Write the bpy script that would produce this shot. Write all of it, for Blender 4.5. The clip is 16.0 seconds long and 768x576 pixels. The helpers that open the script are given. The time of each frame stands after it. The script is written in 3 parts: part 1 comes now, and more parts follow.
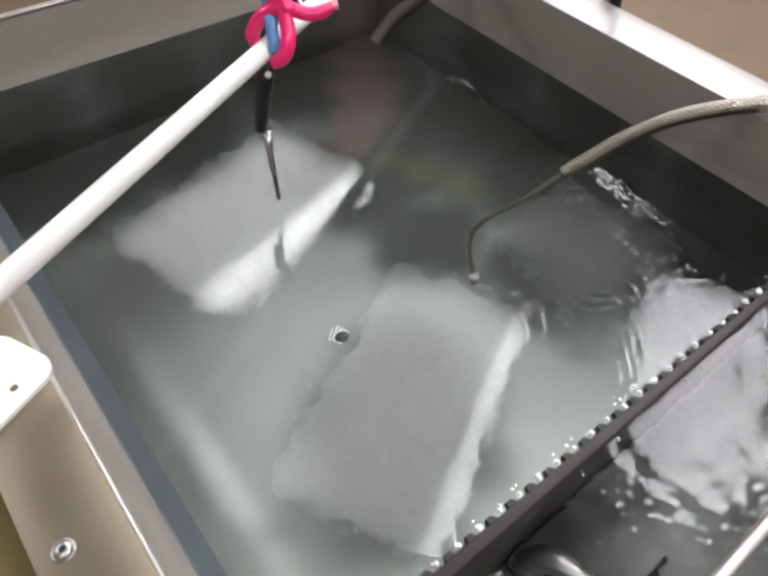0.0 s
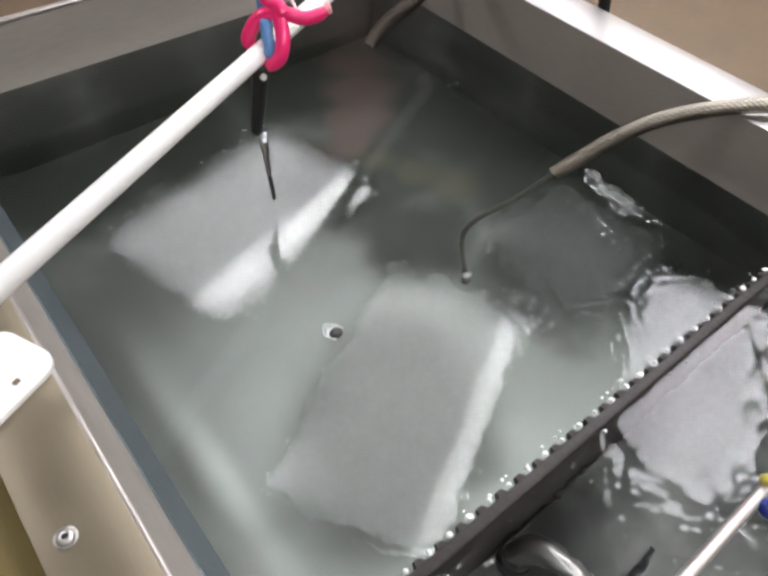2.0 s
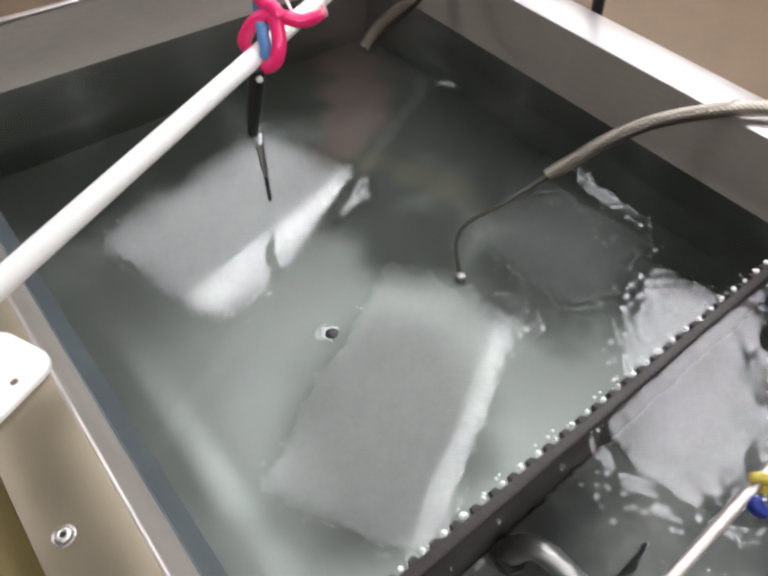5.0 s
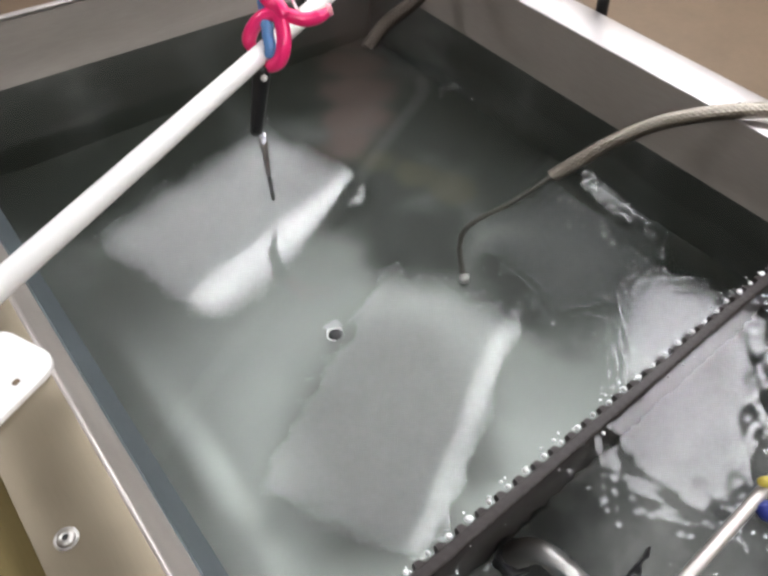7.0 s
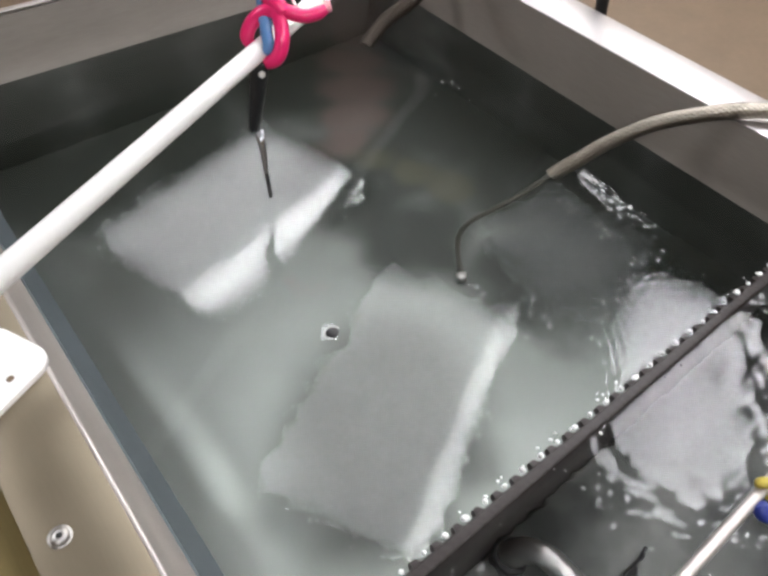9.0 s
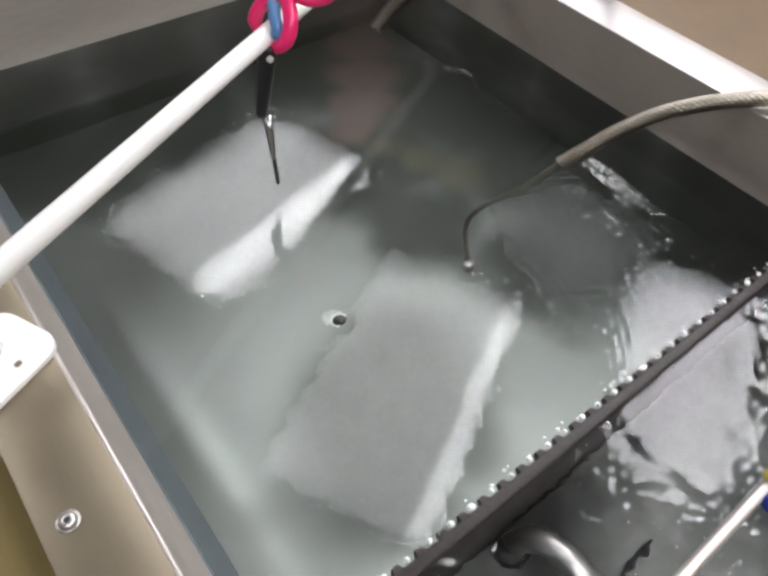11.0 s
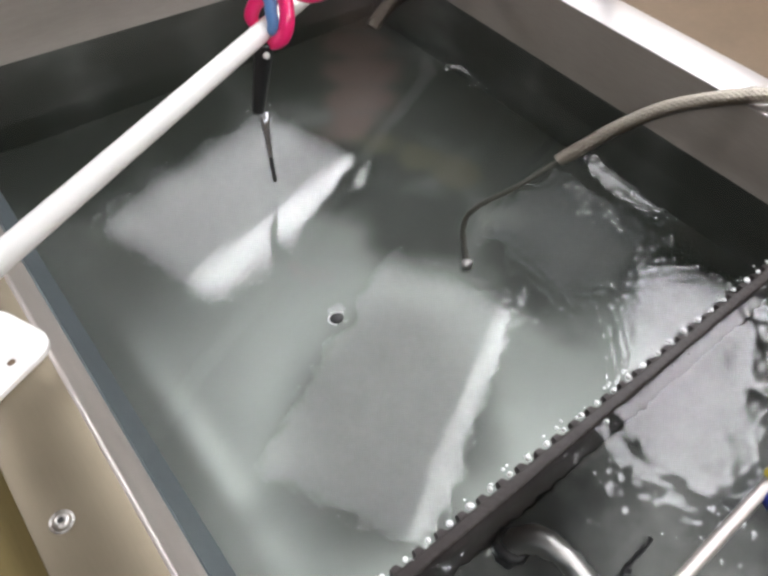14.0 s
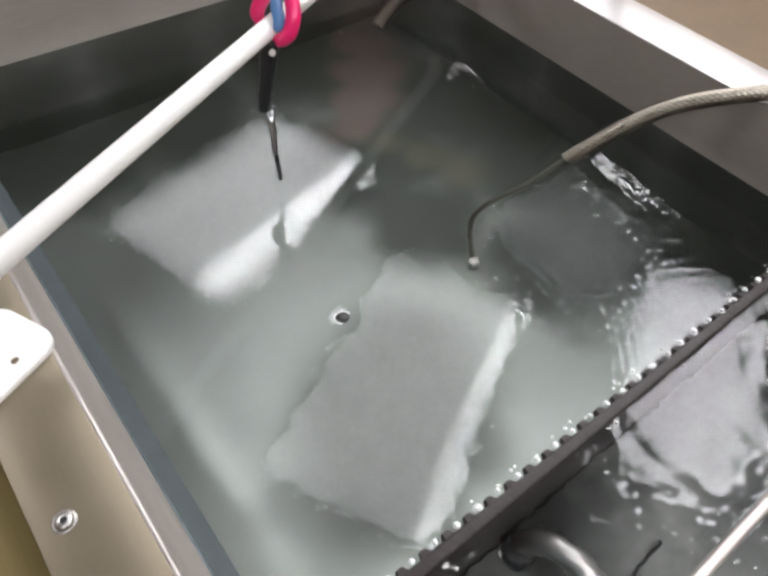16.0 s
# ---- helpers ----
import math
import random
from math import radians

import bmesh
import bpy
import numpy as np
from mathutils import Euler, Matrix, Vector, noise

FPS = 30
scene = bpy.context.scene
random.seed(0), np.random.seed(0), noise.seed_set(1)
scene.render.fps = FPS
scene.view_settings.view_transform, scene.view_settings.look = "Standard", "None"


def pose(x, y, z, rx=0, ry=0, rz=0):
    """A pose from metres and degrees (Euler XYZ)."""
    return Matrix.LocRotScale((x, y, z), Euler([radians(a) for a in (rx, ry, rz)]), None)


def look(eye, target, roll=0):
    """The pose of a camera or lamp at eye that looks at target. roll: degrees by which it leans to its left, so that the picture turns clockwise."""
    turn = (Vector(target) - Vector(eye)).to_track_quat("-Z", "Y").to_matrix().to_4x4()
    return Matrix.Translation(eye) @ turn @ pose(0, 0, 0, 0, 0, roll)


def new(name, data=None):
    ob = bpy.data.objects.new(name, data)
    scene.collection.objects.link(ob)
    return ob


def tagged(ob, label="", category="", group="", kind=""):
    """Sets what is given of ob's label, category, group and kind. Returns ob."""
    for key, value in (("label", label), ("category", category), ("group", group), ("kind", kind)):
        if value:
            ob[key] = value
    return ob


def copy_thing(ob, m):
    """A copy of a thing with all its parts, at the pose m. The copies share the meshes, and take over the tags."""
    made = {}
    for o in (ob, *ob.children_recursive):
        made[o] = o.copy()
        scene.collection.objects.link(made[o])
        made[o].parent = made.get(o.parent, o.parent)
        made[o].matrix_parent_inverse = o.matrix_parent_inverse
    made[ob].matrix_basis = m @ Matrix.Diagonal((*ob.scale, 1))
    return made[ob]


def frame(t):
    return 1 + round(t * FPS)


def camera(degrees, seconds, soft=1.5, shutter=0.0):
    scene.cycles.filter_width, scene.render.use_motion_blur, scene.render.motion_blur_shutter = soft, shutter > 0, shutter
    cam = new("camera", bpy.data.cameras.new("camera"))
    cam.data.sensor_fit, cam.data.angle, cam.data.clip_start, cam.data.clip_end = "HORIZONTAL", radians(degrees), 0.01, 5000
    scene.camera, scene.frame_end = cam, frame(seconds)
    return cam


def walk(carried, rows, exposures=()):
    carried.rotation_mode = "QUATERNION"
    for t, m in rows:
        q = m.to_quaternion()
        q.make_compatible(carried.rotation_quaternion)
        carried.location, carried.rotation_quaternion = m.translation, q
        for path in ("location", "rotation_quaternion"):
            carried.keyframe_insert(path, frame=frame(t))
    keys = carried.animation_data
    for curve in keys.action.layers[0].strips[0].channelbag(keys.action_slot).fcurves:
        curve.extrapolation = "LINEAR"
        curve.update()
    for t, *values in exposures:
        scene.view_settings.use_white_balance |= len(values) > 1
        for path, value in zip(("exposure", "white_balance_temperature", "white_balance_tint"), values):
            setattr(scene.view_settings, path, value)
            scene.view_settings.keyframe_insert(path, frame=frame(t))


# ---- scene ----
cam = camera(60.6, 16.0, soft=3.0)
PATH = [
    (0, (-0.001, -0.017, 1.366), (0.849, 0.965, -0.154), 3.2),
    (0.5, (0.0, -0.022, 1.367), (0.853, 0.961, -0.151), 3.3),
    (1, (-0.003, -0.024, 1.367), (0.86, 0.957, -0.147), 3.5),
    (1.5, (-0.006, -0.024, 1.37), (0.857, 0.954, -0.145), 3.7),
    (2, (-0.008, -0.029, 1.374), (0.857, 0.95, -0.141), 3.5),
    (2.5, (-0.01, -0.033, 1.379), (0.858, 0.941, -0.137), 3.8),
    (3, (-0.013, -0.031, 1.377), (0.864, 0.943, -0.134), 4.0),
    (3.5, (-0.013, -0.032, 1.378), (0.865, 0.939, -0.134), 4.1),
    (4, (-0.012, -0.032, 1.379), (0.865, 0.94, -0.133), 4.0),
    (6.5, (-0.01, -0.027, 1.376), (0.869, 0.939, -0.139), 4.2),
    (7, (-0.013, -0.025, 1.375), (0.869, 0.942, -0.137), 4.5),
    (7.5, (-0.013, -0.025, 1.377), (0.87, 0.94, -0.136), 4.8),
    (8, (-0.012, -0.027, 1.376), (0.87, 0.939, -0.137), 4.6),
    (8.5, (-0.013, -0.026, 1.375), (0.873, 0.935, -0.139), 4.9),
    (9, (-0.012, -0.024, 1.373), (0.874, 0.935, -0.141), 5.1),
    (11.5, (-0.012, -0.021, 1.37), (0.841, 0.923, -0.174), 5.1),
    (12, (-0.017, -0.022, 1.367), (0.846, 0.924, -0.169), 5.3),
    (12.5, (-0.018, -0.023, 1.369), (0.842, 0.923, -0.169), 5.2),
    (13, (-0.021, -0.022, 1.366), (0.846, 0.921, -0.17), 5.5),
    (13.5, (-0.016, -0.022, 1.367), (0.846, 0.92, -0.172), 5.4),
    (14, (-0.011, -0.02, 1.366), (0.851, 0.921, -0.174), 5.3),
    (14.5, (-0.008, -0.019, 1.363), (0.852, 0.925, -0.176), 5.1),
    (15, (-0.01, -0.017, 1.358), (0.852, 0.932, -0.178), 5.0),
    (15.5, (-0.01, -0.016, 1.357), (0.847, 0.934, -0.18), 5.0),
    (16, (-0.01, -0.018, 1.36), (0.84, 0.935, -0.178), 4.8),
]
walk(cam, [(t, look(eye, target, roll)) for t, eye, target, roll in PATH])

# ---- world, light and exposure ----
WATER = 0.85          # height of the water surface
RIM = 0.94            # height of the tank's rim
CEIL = 2.70
scene.view_settings.exposure = -0.08

world = bpy.data.worlds.new("room_world")
scene.world = world
world.use_nodes = True
world.node_tree.nodes["Background"].inputs[0].default_value = (0.5, 0.52, 0.55, 1)
world.node_tree.nodes["Background"].inputs[1].default_value = 0.05


# ---- materials ----
def material(name, base, rough=0.5, metal=0.0, grain=0.0, scale=40.0, stretch=(1, 1, 1), bump=0.0, rough_var=0.0,
             second=None, second_scale=6.0, transmission=0.0, ior=1.45, emit=0.0, coat=0.0):
    """A principled surface with variation at two scales and fine relief."""
    m = bpy.data.materials.new(name)
    m.use_nodes = True
    nt = m.node_tree
    b = nt.nodes["Principled BSDF"]
    b.inputs["Base Color"].default_value = (*base, 1)
    b.inputs["Roughness"].default_value = rough
    b.inputs["Metallic"].default_value = metal
    b.inputs["IOR"].default_value = ior
    b.inputs["Transmission Weight"].default_value = transmission
    b.inputs["Coat Weight"].default_value = coat
    if emit:
        b.inputs["Emission Color"].default_value = (*base, 1)
        b.inputs["Emission Strength"].default_value = emit
    if grain or bump or rough_var:
        tc = nt.nodes.new("ShaderNodeTexCoord")
        mp = nt.nodes.new("ShaderNodeMapping")
        mp.inputs["Scale"].default_value = stretch
        nt.links.new(tc.outputs["Object"], mp.inputs["Vector"])
        fine = nt.nodes.new("ShaderNodeTexNoise")
        fine.inputs["Scale"].default_value = scale
        fine.inputs["Detail"].default_value = 6
        nt.links.new(mp.outputs[0], fine.inputs["Vector"])
        broad = nt.nodes.new("ShaderNodeTexNoise")
        broad.inputs["Scale"].default_value = second_scale
        broad.inputs["Detail"].default_value = 4
        nt.links.new(tc.outputs["Object"], broad.inputs["Vector"])
        if grain:
            other = second or tuple(c * 0.6 for c in base)
            mix1 = nt.nodes.new("ShaderNodeMix")
            mix1.data_type = "RGBA"
            mix1.inputs["A"].default_value = (*base, 1)
            mix1.inputs["B"].default_value = (*other, 1)
            ramp = nt.nodes.new("ShaderNodeMapRange")
            ramp.inputs["From Min"].default_value, ramp.inputs["From Max"].default_value = 0.4, 0.72
            ramp.inputs["To Max"].default_value = grain
            nt.links.new(broad.outputs[0], ramp.inputs["Value"])
            nt.links.new(ramp.outputs[0], mix1.inputs["Factor"])
            mix2 = nt.nodes.new("ShaderNodeMix")
            mix2.data_type, mix2.blend_type = "RGBA", "MULTIPLY"
            mix2.inputs["Factor"].default_value = grain * 0.6
            nt.links.new(mix1.outputs["Result"], mix2.inputs["A"])
            nt.links.new(fine.outputs[0], mix2.inputs["B"])
            nt.links.new(mix2.outputs["Result"], b.inputs["Base Color"])
        if rough_var:
            rr = nt.nodes.new("ShaderNodeMapRange")
            rr.inputs["To Min"].default_value = max(0.02, rough - rough_var)
            rr.inputs["To Max"].default_value = rough + rough_var
            nt.links.new(fine.outputs[0], rr.inputs["Value"])
            nt.links.new(rr.outputs[0], b.inputs["Roughness"])
        if bump:
            bp = nt.nodes.new("ShaderNodeBump")
            bp.inputs["Strength"].default_value = bump
            bp.inputs["Distance"].default_value = 0.001
            nt.links.new(fine.outputs[0], bp.inputs["Height"])
            nt.links.new(bp.outputs[0], b.inputs["Normal"])
    return m


def patch(m, places, colour, strength=0.9, metal=None, ragged_by=0.10):
    """Adds ragged patches of tone round the given (x, y, radius) places to a material's colour."""
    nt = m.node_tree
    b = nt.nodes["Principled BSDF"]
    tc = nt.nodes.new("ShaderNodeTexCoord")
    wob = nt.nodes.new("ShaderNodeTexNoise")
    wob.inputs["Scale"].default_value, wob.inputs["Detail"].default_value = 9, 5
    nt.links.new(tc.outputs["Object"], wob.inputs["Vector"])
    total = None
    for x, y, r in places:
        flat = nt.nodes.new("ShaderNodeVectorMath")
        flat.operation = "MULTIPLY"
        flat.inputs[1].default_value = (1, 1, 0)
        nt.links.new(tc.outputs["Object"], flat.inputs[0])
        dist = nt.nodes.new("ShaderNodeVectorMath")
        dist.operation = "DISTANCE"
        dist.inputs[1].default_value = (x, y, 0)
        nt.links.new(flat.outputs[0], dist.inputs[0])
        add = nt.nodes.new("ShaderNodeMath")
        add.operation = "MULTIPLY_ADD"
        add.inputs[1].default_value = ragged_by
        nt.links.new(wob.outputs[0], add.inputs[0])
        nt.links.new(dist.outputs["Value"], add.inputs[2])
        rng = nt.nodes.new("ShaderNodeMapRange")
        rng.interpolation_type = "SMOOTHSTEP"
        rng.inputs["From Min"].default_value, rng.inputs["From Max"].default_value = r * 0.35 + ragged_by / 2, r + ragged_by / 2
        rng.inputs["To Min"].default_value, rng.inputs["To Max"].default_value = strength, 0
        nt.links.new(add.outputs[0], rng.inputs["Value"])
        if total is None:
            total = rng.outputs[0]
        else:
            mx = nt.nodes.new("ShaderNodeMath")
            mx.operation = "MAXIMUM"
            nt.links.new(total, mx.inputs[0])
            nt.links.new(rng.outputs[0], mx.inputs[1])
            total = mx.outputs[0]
    for socket, value in (("Base Color", (*colour, 1)), ("Roughness", 0.55), ("Metallic", metal)):
        if value is None:
            continue
        mix = nt.nodes.new("ShaderNodeMix")
        out = "Result"
        if socket == "Base Color":
            mix.data_type = "RGBA"
        link = b.inputs[socket].links
        if link:
            nt.links.new(link[0].from_socket, mix.inputs["A"])
        else:
            mix.inputs["A"].default_value = b.inputs[socket].default_value
        mix.inputs["B"].default_value = value
        nt.links.new(total, mix.inputs["Factor"])
        nt.links.new(mix.outputs[out], b.inputs[socket])
    return m


STEEL = material("brushed_steel", (0.60, 0.56, 0.53), 0.45, 0.75, grain=0.25, scale=60, stretch=(1, 12, 12), bump=0.05, rough_var=0.06)
BASIN = material("basin_steel", (0.175, 0.187, 0.172), 0.28, 0.92, grain=0.25, scale=9, second=(0.14, 0.148, 0.136), second_scale=5)
WET_STEEL = material("wet_wall_steel", (0.15, 0.175, 0.19), 0.42, 0.45, grain=0.35, scale=30, stretch=(1, 4, 1), second_scale=9)
DRY_STEEL = material("dry_wall_steel", (0.41, 0.37, 0.33), 0.5, 0.15, grain=0.3, scale=45, stretch=(1, 1, 8), bump=0.04, rough_var=0.06)
# The tan that the left rim mirrors is put into this steel's colour.
TAN_SHEEN_STEEL = material("tan_sheen_steel", (0.25, 0.21, 0.15), 0.42, 0.7, grain=0.2, scale=50, stretch=(10, 1, 10), bump=0.04, rough_var=0.05)
# Dark base dims the second chamber's floor; the pale second tone stands for its glow.
BED = material("dimmed_bed", (0.026, 0.028, 0.025), 0.5, 0.3, grain=0.9, scale=24, second=(0.24, 0.245, 0.225), second_scale=6, bump=0.2)
# Same rim steel, lighter for the panel light mirrored on the right.
PALE_SHEEN_STEEL = material("pale_sheen_steel", (0.52, 0.495, 0.485), 0.42, 1.0, grain=0.2, scale=50, stretch=(10, 1, 10), bump=0.04, rough_var=0.05)
LEDGE = material("ledge_brass", (0.30, 0.235, 0.10), 0.5, 0.6, grain=0.3, scale=40, stretch=(10, 1, 10))
SCREW_STEEL = material("screw_steel", (0.5, 0.485, 0.46), 0.36, 1.0)
DARK = material("dark_recess", (0.02, 0.02, 0.02), 0.6)
BRAID = material("braided_steel", (0.31, 0.28, 0.235), 0.28, 1.0, grain=0.3, scale=300)
DULL_BRAID = material("dull_braid", (0.075, 0.062, 0.05), 0.42, 0.8, grain=0.4, scale=200)
BLACK_BAR = material("black_bar", (0.034, 0.027, 0.025), 0.5, 0.0, grain=0.5, scale=160, bump=0.8)
WHITE_PVC = material("white_pvc", (0.90, 0.885, 0.86), 0.35, grain=0.06, scale=30, bump=0.02)
PINK = material("pink_silicone", (0.90, 0.02, 0.17), 0.3, coat=0.3)
BLUE = material("blue_tie", (0.10, 0.24, 0.50), 0.3, coat=0.3)
DARK_BLUE = material("dark_blue_tie", (0.02, 0.035, 0.22), 0.3)
YELLOW = material("yellow_tie", (0.45, 0.36, 0.06), 0.4)
BLACK_PLASTIC = material("black_plastic", (0.012, 0.012, 0.013), 0.3)
PROBE_STEEL = material("probe_steel", (0.42, 0.43, 0.45), 0.25, 1.0)
FLOOR = material("brown_floor", (0.20, 0.143, 0.095), 0.6, grain=0.25, scale=30, bump=0.1)
WALL = material("tan_wall", (0.34, 0.28, 0.21), 0.8, grain=0.15, scale=40, bump=0.1)
CEILING = material("ceiling_tile", (0.29, 0.285, 0.25), 0.9, grain=0.2, scale=90, bump=0.3)
FRAME = material("light_frame", (0.05, 0.05, 0.05), 0.5)
PANEL = material("light_diffuser", (0.95, 0.95, 1.0), 0.6, emit=8.5)
SIDE_FILL = material("side_fill_diffuser", (0.95, 0.95, 1.0), 0.6, emit=13.0)
SOFT_PANEL = material("soft_diffuser", (0.95, 0.95, 1.0), 0.6, emit=7.0)
FILL_PANEL = material("fill_diffuser", (0.97, 0.97, 1.0), 0.6, emit=17.0)
WINDOW_PANEL = material("cool_diffuser", (0.95, 0.94, 1.0), 0.6, emit=18.0)
TUBE = material("light_tube", (0.97, 0.98, 1.0), 0.6, emit=30.0)
DIM_PANEL = material("dim_diffuser", (0.9, 0.93, 1.0), 0.6, emit=1.8)
GLINT_WHITE = material("glint_white", (0.90, 0.91, 0.90), 0.15, transmission=0.05, ior=1.3)
WATER_MAT = material("clear_water", (0.90, 0.92, 0.92), 0.0, transmission=1.0, ior=1.333)
# Shade at the basin's back and right, put into the steel's colour.
patch(BASIN, [(0.10, 0.82, 0.20), (0.30, 0.84, 0.20), (0.55, 0.85, 0.26), (0.66, 0.60, 0.22), (0.68, 0.40, 0.22), (0.68, 0.18, 0.20),
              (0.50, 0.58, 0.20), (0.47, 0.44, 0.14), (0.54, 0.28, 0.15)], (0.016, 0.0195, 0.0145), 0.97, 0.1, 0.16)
# Darker floor under the near panel's mirror image, painted so the reflection reads evenly.
patch(BASIN, [(0.19, 0.18, 0.12), (0.225, 0.235, 0.13), (0.29, 0.265, 0.13), (0.27, 0.19, 0.11)], (0.040, 0.043, 0.037), 0.75, 0.3, 0.08)
# Brown mirrored in the ripples by the rear hose, painted on the floor.
patch(BASIN, [(0.70, 0.90, 0.075), (0.65, 0.84, 0.085), (0.60, 0.77, 0.085), (0.555, 0.705, 0.08), (0.52, 0.655, 0.07)],
      (0.095, 0.068, 0.058), 0.75, 0.1, 0.16)
patch(BASIN, [(0.52, 0.60, 0.055), (0.545, 0.54, 0.05), (0.56, 0.48, 0.05)], (0.075, 0.072, 0.042), 0.5, 0.2, 0.16)


# ---- mesh helpers ----
def thing(name, x=0, y=0, z=0, rz=0, **tags):
    e = new(name)
    e.matrix_basis = pose(x, y, z, 0, 0, rz)
    return tagged(e, **tags)


def part(name, bm, mat, parent=None, label="", smooth=True):
    me = bpy.data.meshes.new(name)
    bm.to_mesh(me)
    bm.free()
    for p in me.polygons:
        p.use_smooth = smooth
    me.materials.append(mat)
    ob = new(name, me)
    if parent is not None:
        ob.parent = parent
    if label:
        ob["label"] = label
    return ob


def box(x0, x1, y0, y1, z0, z1, bevel=0.0, segments=2):
    bm = bmesh.new()
    bmesh.ops.create_cube(bm, size=1)
    for v in bm.verts:
        v.co = ((x0 + x1) / 2 + v.co.x * (x1 - x0), (y0 + y1) / 2 + v.co.y * (y1 - y0), (z0 + z1) / 2 + v.co.z * (z1 - z0))
    if bevel:
        bmesh.ops.bevel(bm, geom=bm.edges[:], offset=bevel, segments=segments, profile=0.5, affect="EDGES")
    return bm


def spline(points, n):
    """A smooth line through the points, n steps a stretch."""
    p = [Vector(q) for q in points]
    p = [p[0] * 2 - p[1]] + p + [p[-1] * 2 - p[-2]]
    out = []
    for i in range(1, len(p) - 2):
        a, b, c, d = p[i - 1:i + 3]
        for k in range(n):
            t = k / n
            out.append(0.5 * (2 * b + (c - a) * t + (2 * a - 5 * b + 4 * c - d) * t * t + (3 * b - a - 3 * c + d) * t ** 3))
    out.append(p[-2])
    return out


def tube(line, radius, sides=16, relief=None, cap=True):
    """A tube along a line; radius is a number or a function of the share of its length; relief(s, a) adds to it."""
    bm = bmesh.new()
    up = Vector((0.13, 0.21, 1)).normalized()
    length, rings = 0.0, []
    total = sum((line[i + 1] - line[i]).length for i in range(len(line) - 1))
    side = None
    for i, p in enumerate(line):
        d = (line[min(i + 1, len(line) - 1)] - line[max(i - 1, 0)]).normalized()
        if side is None:
            side = d.cross(up).normalized()
        side = (side - d * side.dot(d)).normalized()
        other = d.cross(side)
        if i:
            length += (p - line[i - 1]).length
        r = radius(length / total) if callable(radius) else radius
        ring = []
        for k in range(sides):
            a = 2 * math.pi * k / sides
            rr = r + (relief(length, a) if relief else 0)
            ring.append(bm.verts.new(p + (side * math.cos(a) + other * math.sin(a)) * rr))
        rings.append(ring)
    for a, b in zip(rings, rings[1:]):
        for k in range(sides):
            bm.faces.new((a[k], a[(k + 1) % sides], b[(k + 1) % sides], b[k]))
    if cap:
        bm.faces.new(rings[0][::-1])
        bm.faces.new(rings[-1])
    bmesh.ops.recalc_face_normals(bm, faces=bm.faces[:])
    return bm


def lathe(profile, sides=24):
    """A turned body from (radius, height) pairs."""
    bm = bmesh.new()
    rings = [[bm.verts.new((r * math.cos(2 * math.pi * k / sides), r * math.sin(2 * math.pi * k / sides), z)) for k in range(sides)]
             for r, z in profile]
    for a, b in zip(rings, rings[1:]):
        for k in range(sides):
            bm.faces.new((a[k], a[(k + 1) % sides], b[(k + 1) % sides], b[k]))
    bm.faces.new(rings[0][::-1])
    bm.faces.new(rings[-1])
    return bm


def rounded_plate(w, d, h, r):
    bm = bmesh.new()
    pts = []
    for cx, cy, a0 in ((w / 2 - r, d / 2 - r, 0), (-w / 2 + r, d / 2 - r, 90), (-w / 2 + r, -d / 2 + r, 180), (w / 2 - r, -d / 2 + r, 270)):
        for k in range(7):
            a = radians(a0 + 15 * k)
            pts.append((cx + r * math.cos(a), cy + r * math.sin(a)))
    f = bm.faces.new([bm.verts.new((x, y, 0)) for x, y in pts])
    ext = bmesh.ops.extrude_face_region(bm, geom=[f])
    for v in ext["geom"]:
        if isinstance(v, bmesh.types.BMVert):
            v.co.z = h
    bmesh.ops.recalc_face_normals(bm, faces=bm.faces[:])
    top = [e for e in bm.edges if all(abs(v.co.z - h) < 1e-6 for v in e.verts)]
    bmesh.ops.bevel(bm, geom=top, offset=0.0012, segments=2, profile=0.5, affect="EDGES")
    return bm


# ---- the room ----
X0, X1, Y0, Y1 = -2.6, 4.4, -2.4, 4.8


def slab(name, x0, x1, y0, y1, z0, z1, mat, label, category):
    return tagged(part(name, box(x0, x1, y0, y1, z0, z1), mat, smooth=False), label, category, kind="structure")


slab("floor", X0, X1, Y0, Y1, -0.1, 0.0, FLOOR, "plain brown sealed workshop floor", "floor")
slab("ceiling", X0, X1, Y0, Y1, CEIL + 0.03, CEIL + 0.13, CEILING, "dull grey-green tiled ceiling with light panels", "ceiling")
slab("wall_north", X0, X1, Y1, Y1 + 0.1, 0, CEIL + 0.03, WALL, "plain tan painted wall behind the tank", "wall")
slab("wall_south", X0, X1, Y0 - 0.1, Y0, 0, CEIL + 0.03, WALL, "plain tan painted wall", "wall")
slab("wall_west", X0 - 0.1, X0, Y0, Y1, 0, CEIL + 0.03, WALL, "plain tan painted wall", "wall")
slab("wall_east", X1, X1 + 0.1, Y0, Y1, 0, CEIL + 0.03, WALL, "plain tan painted wall", "wall")


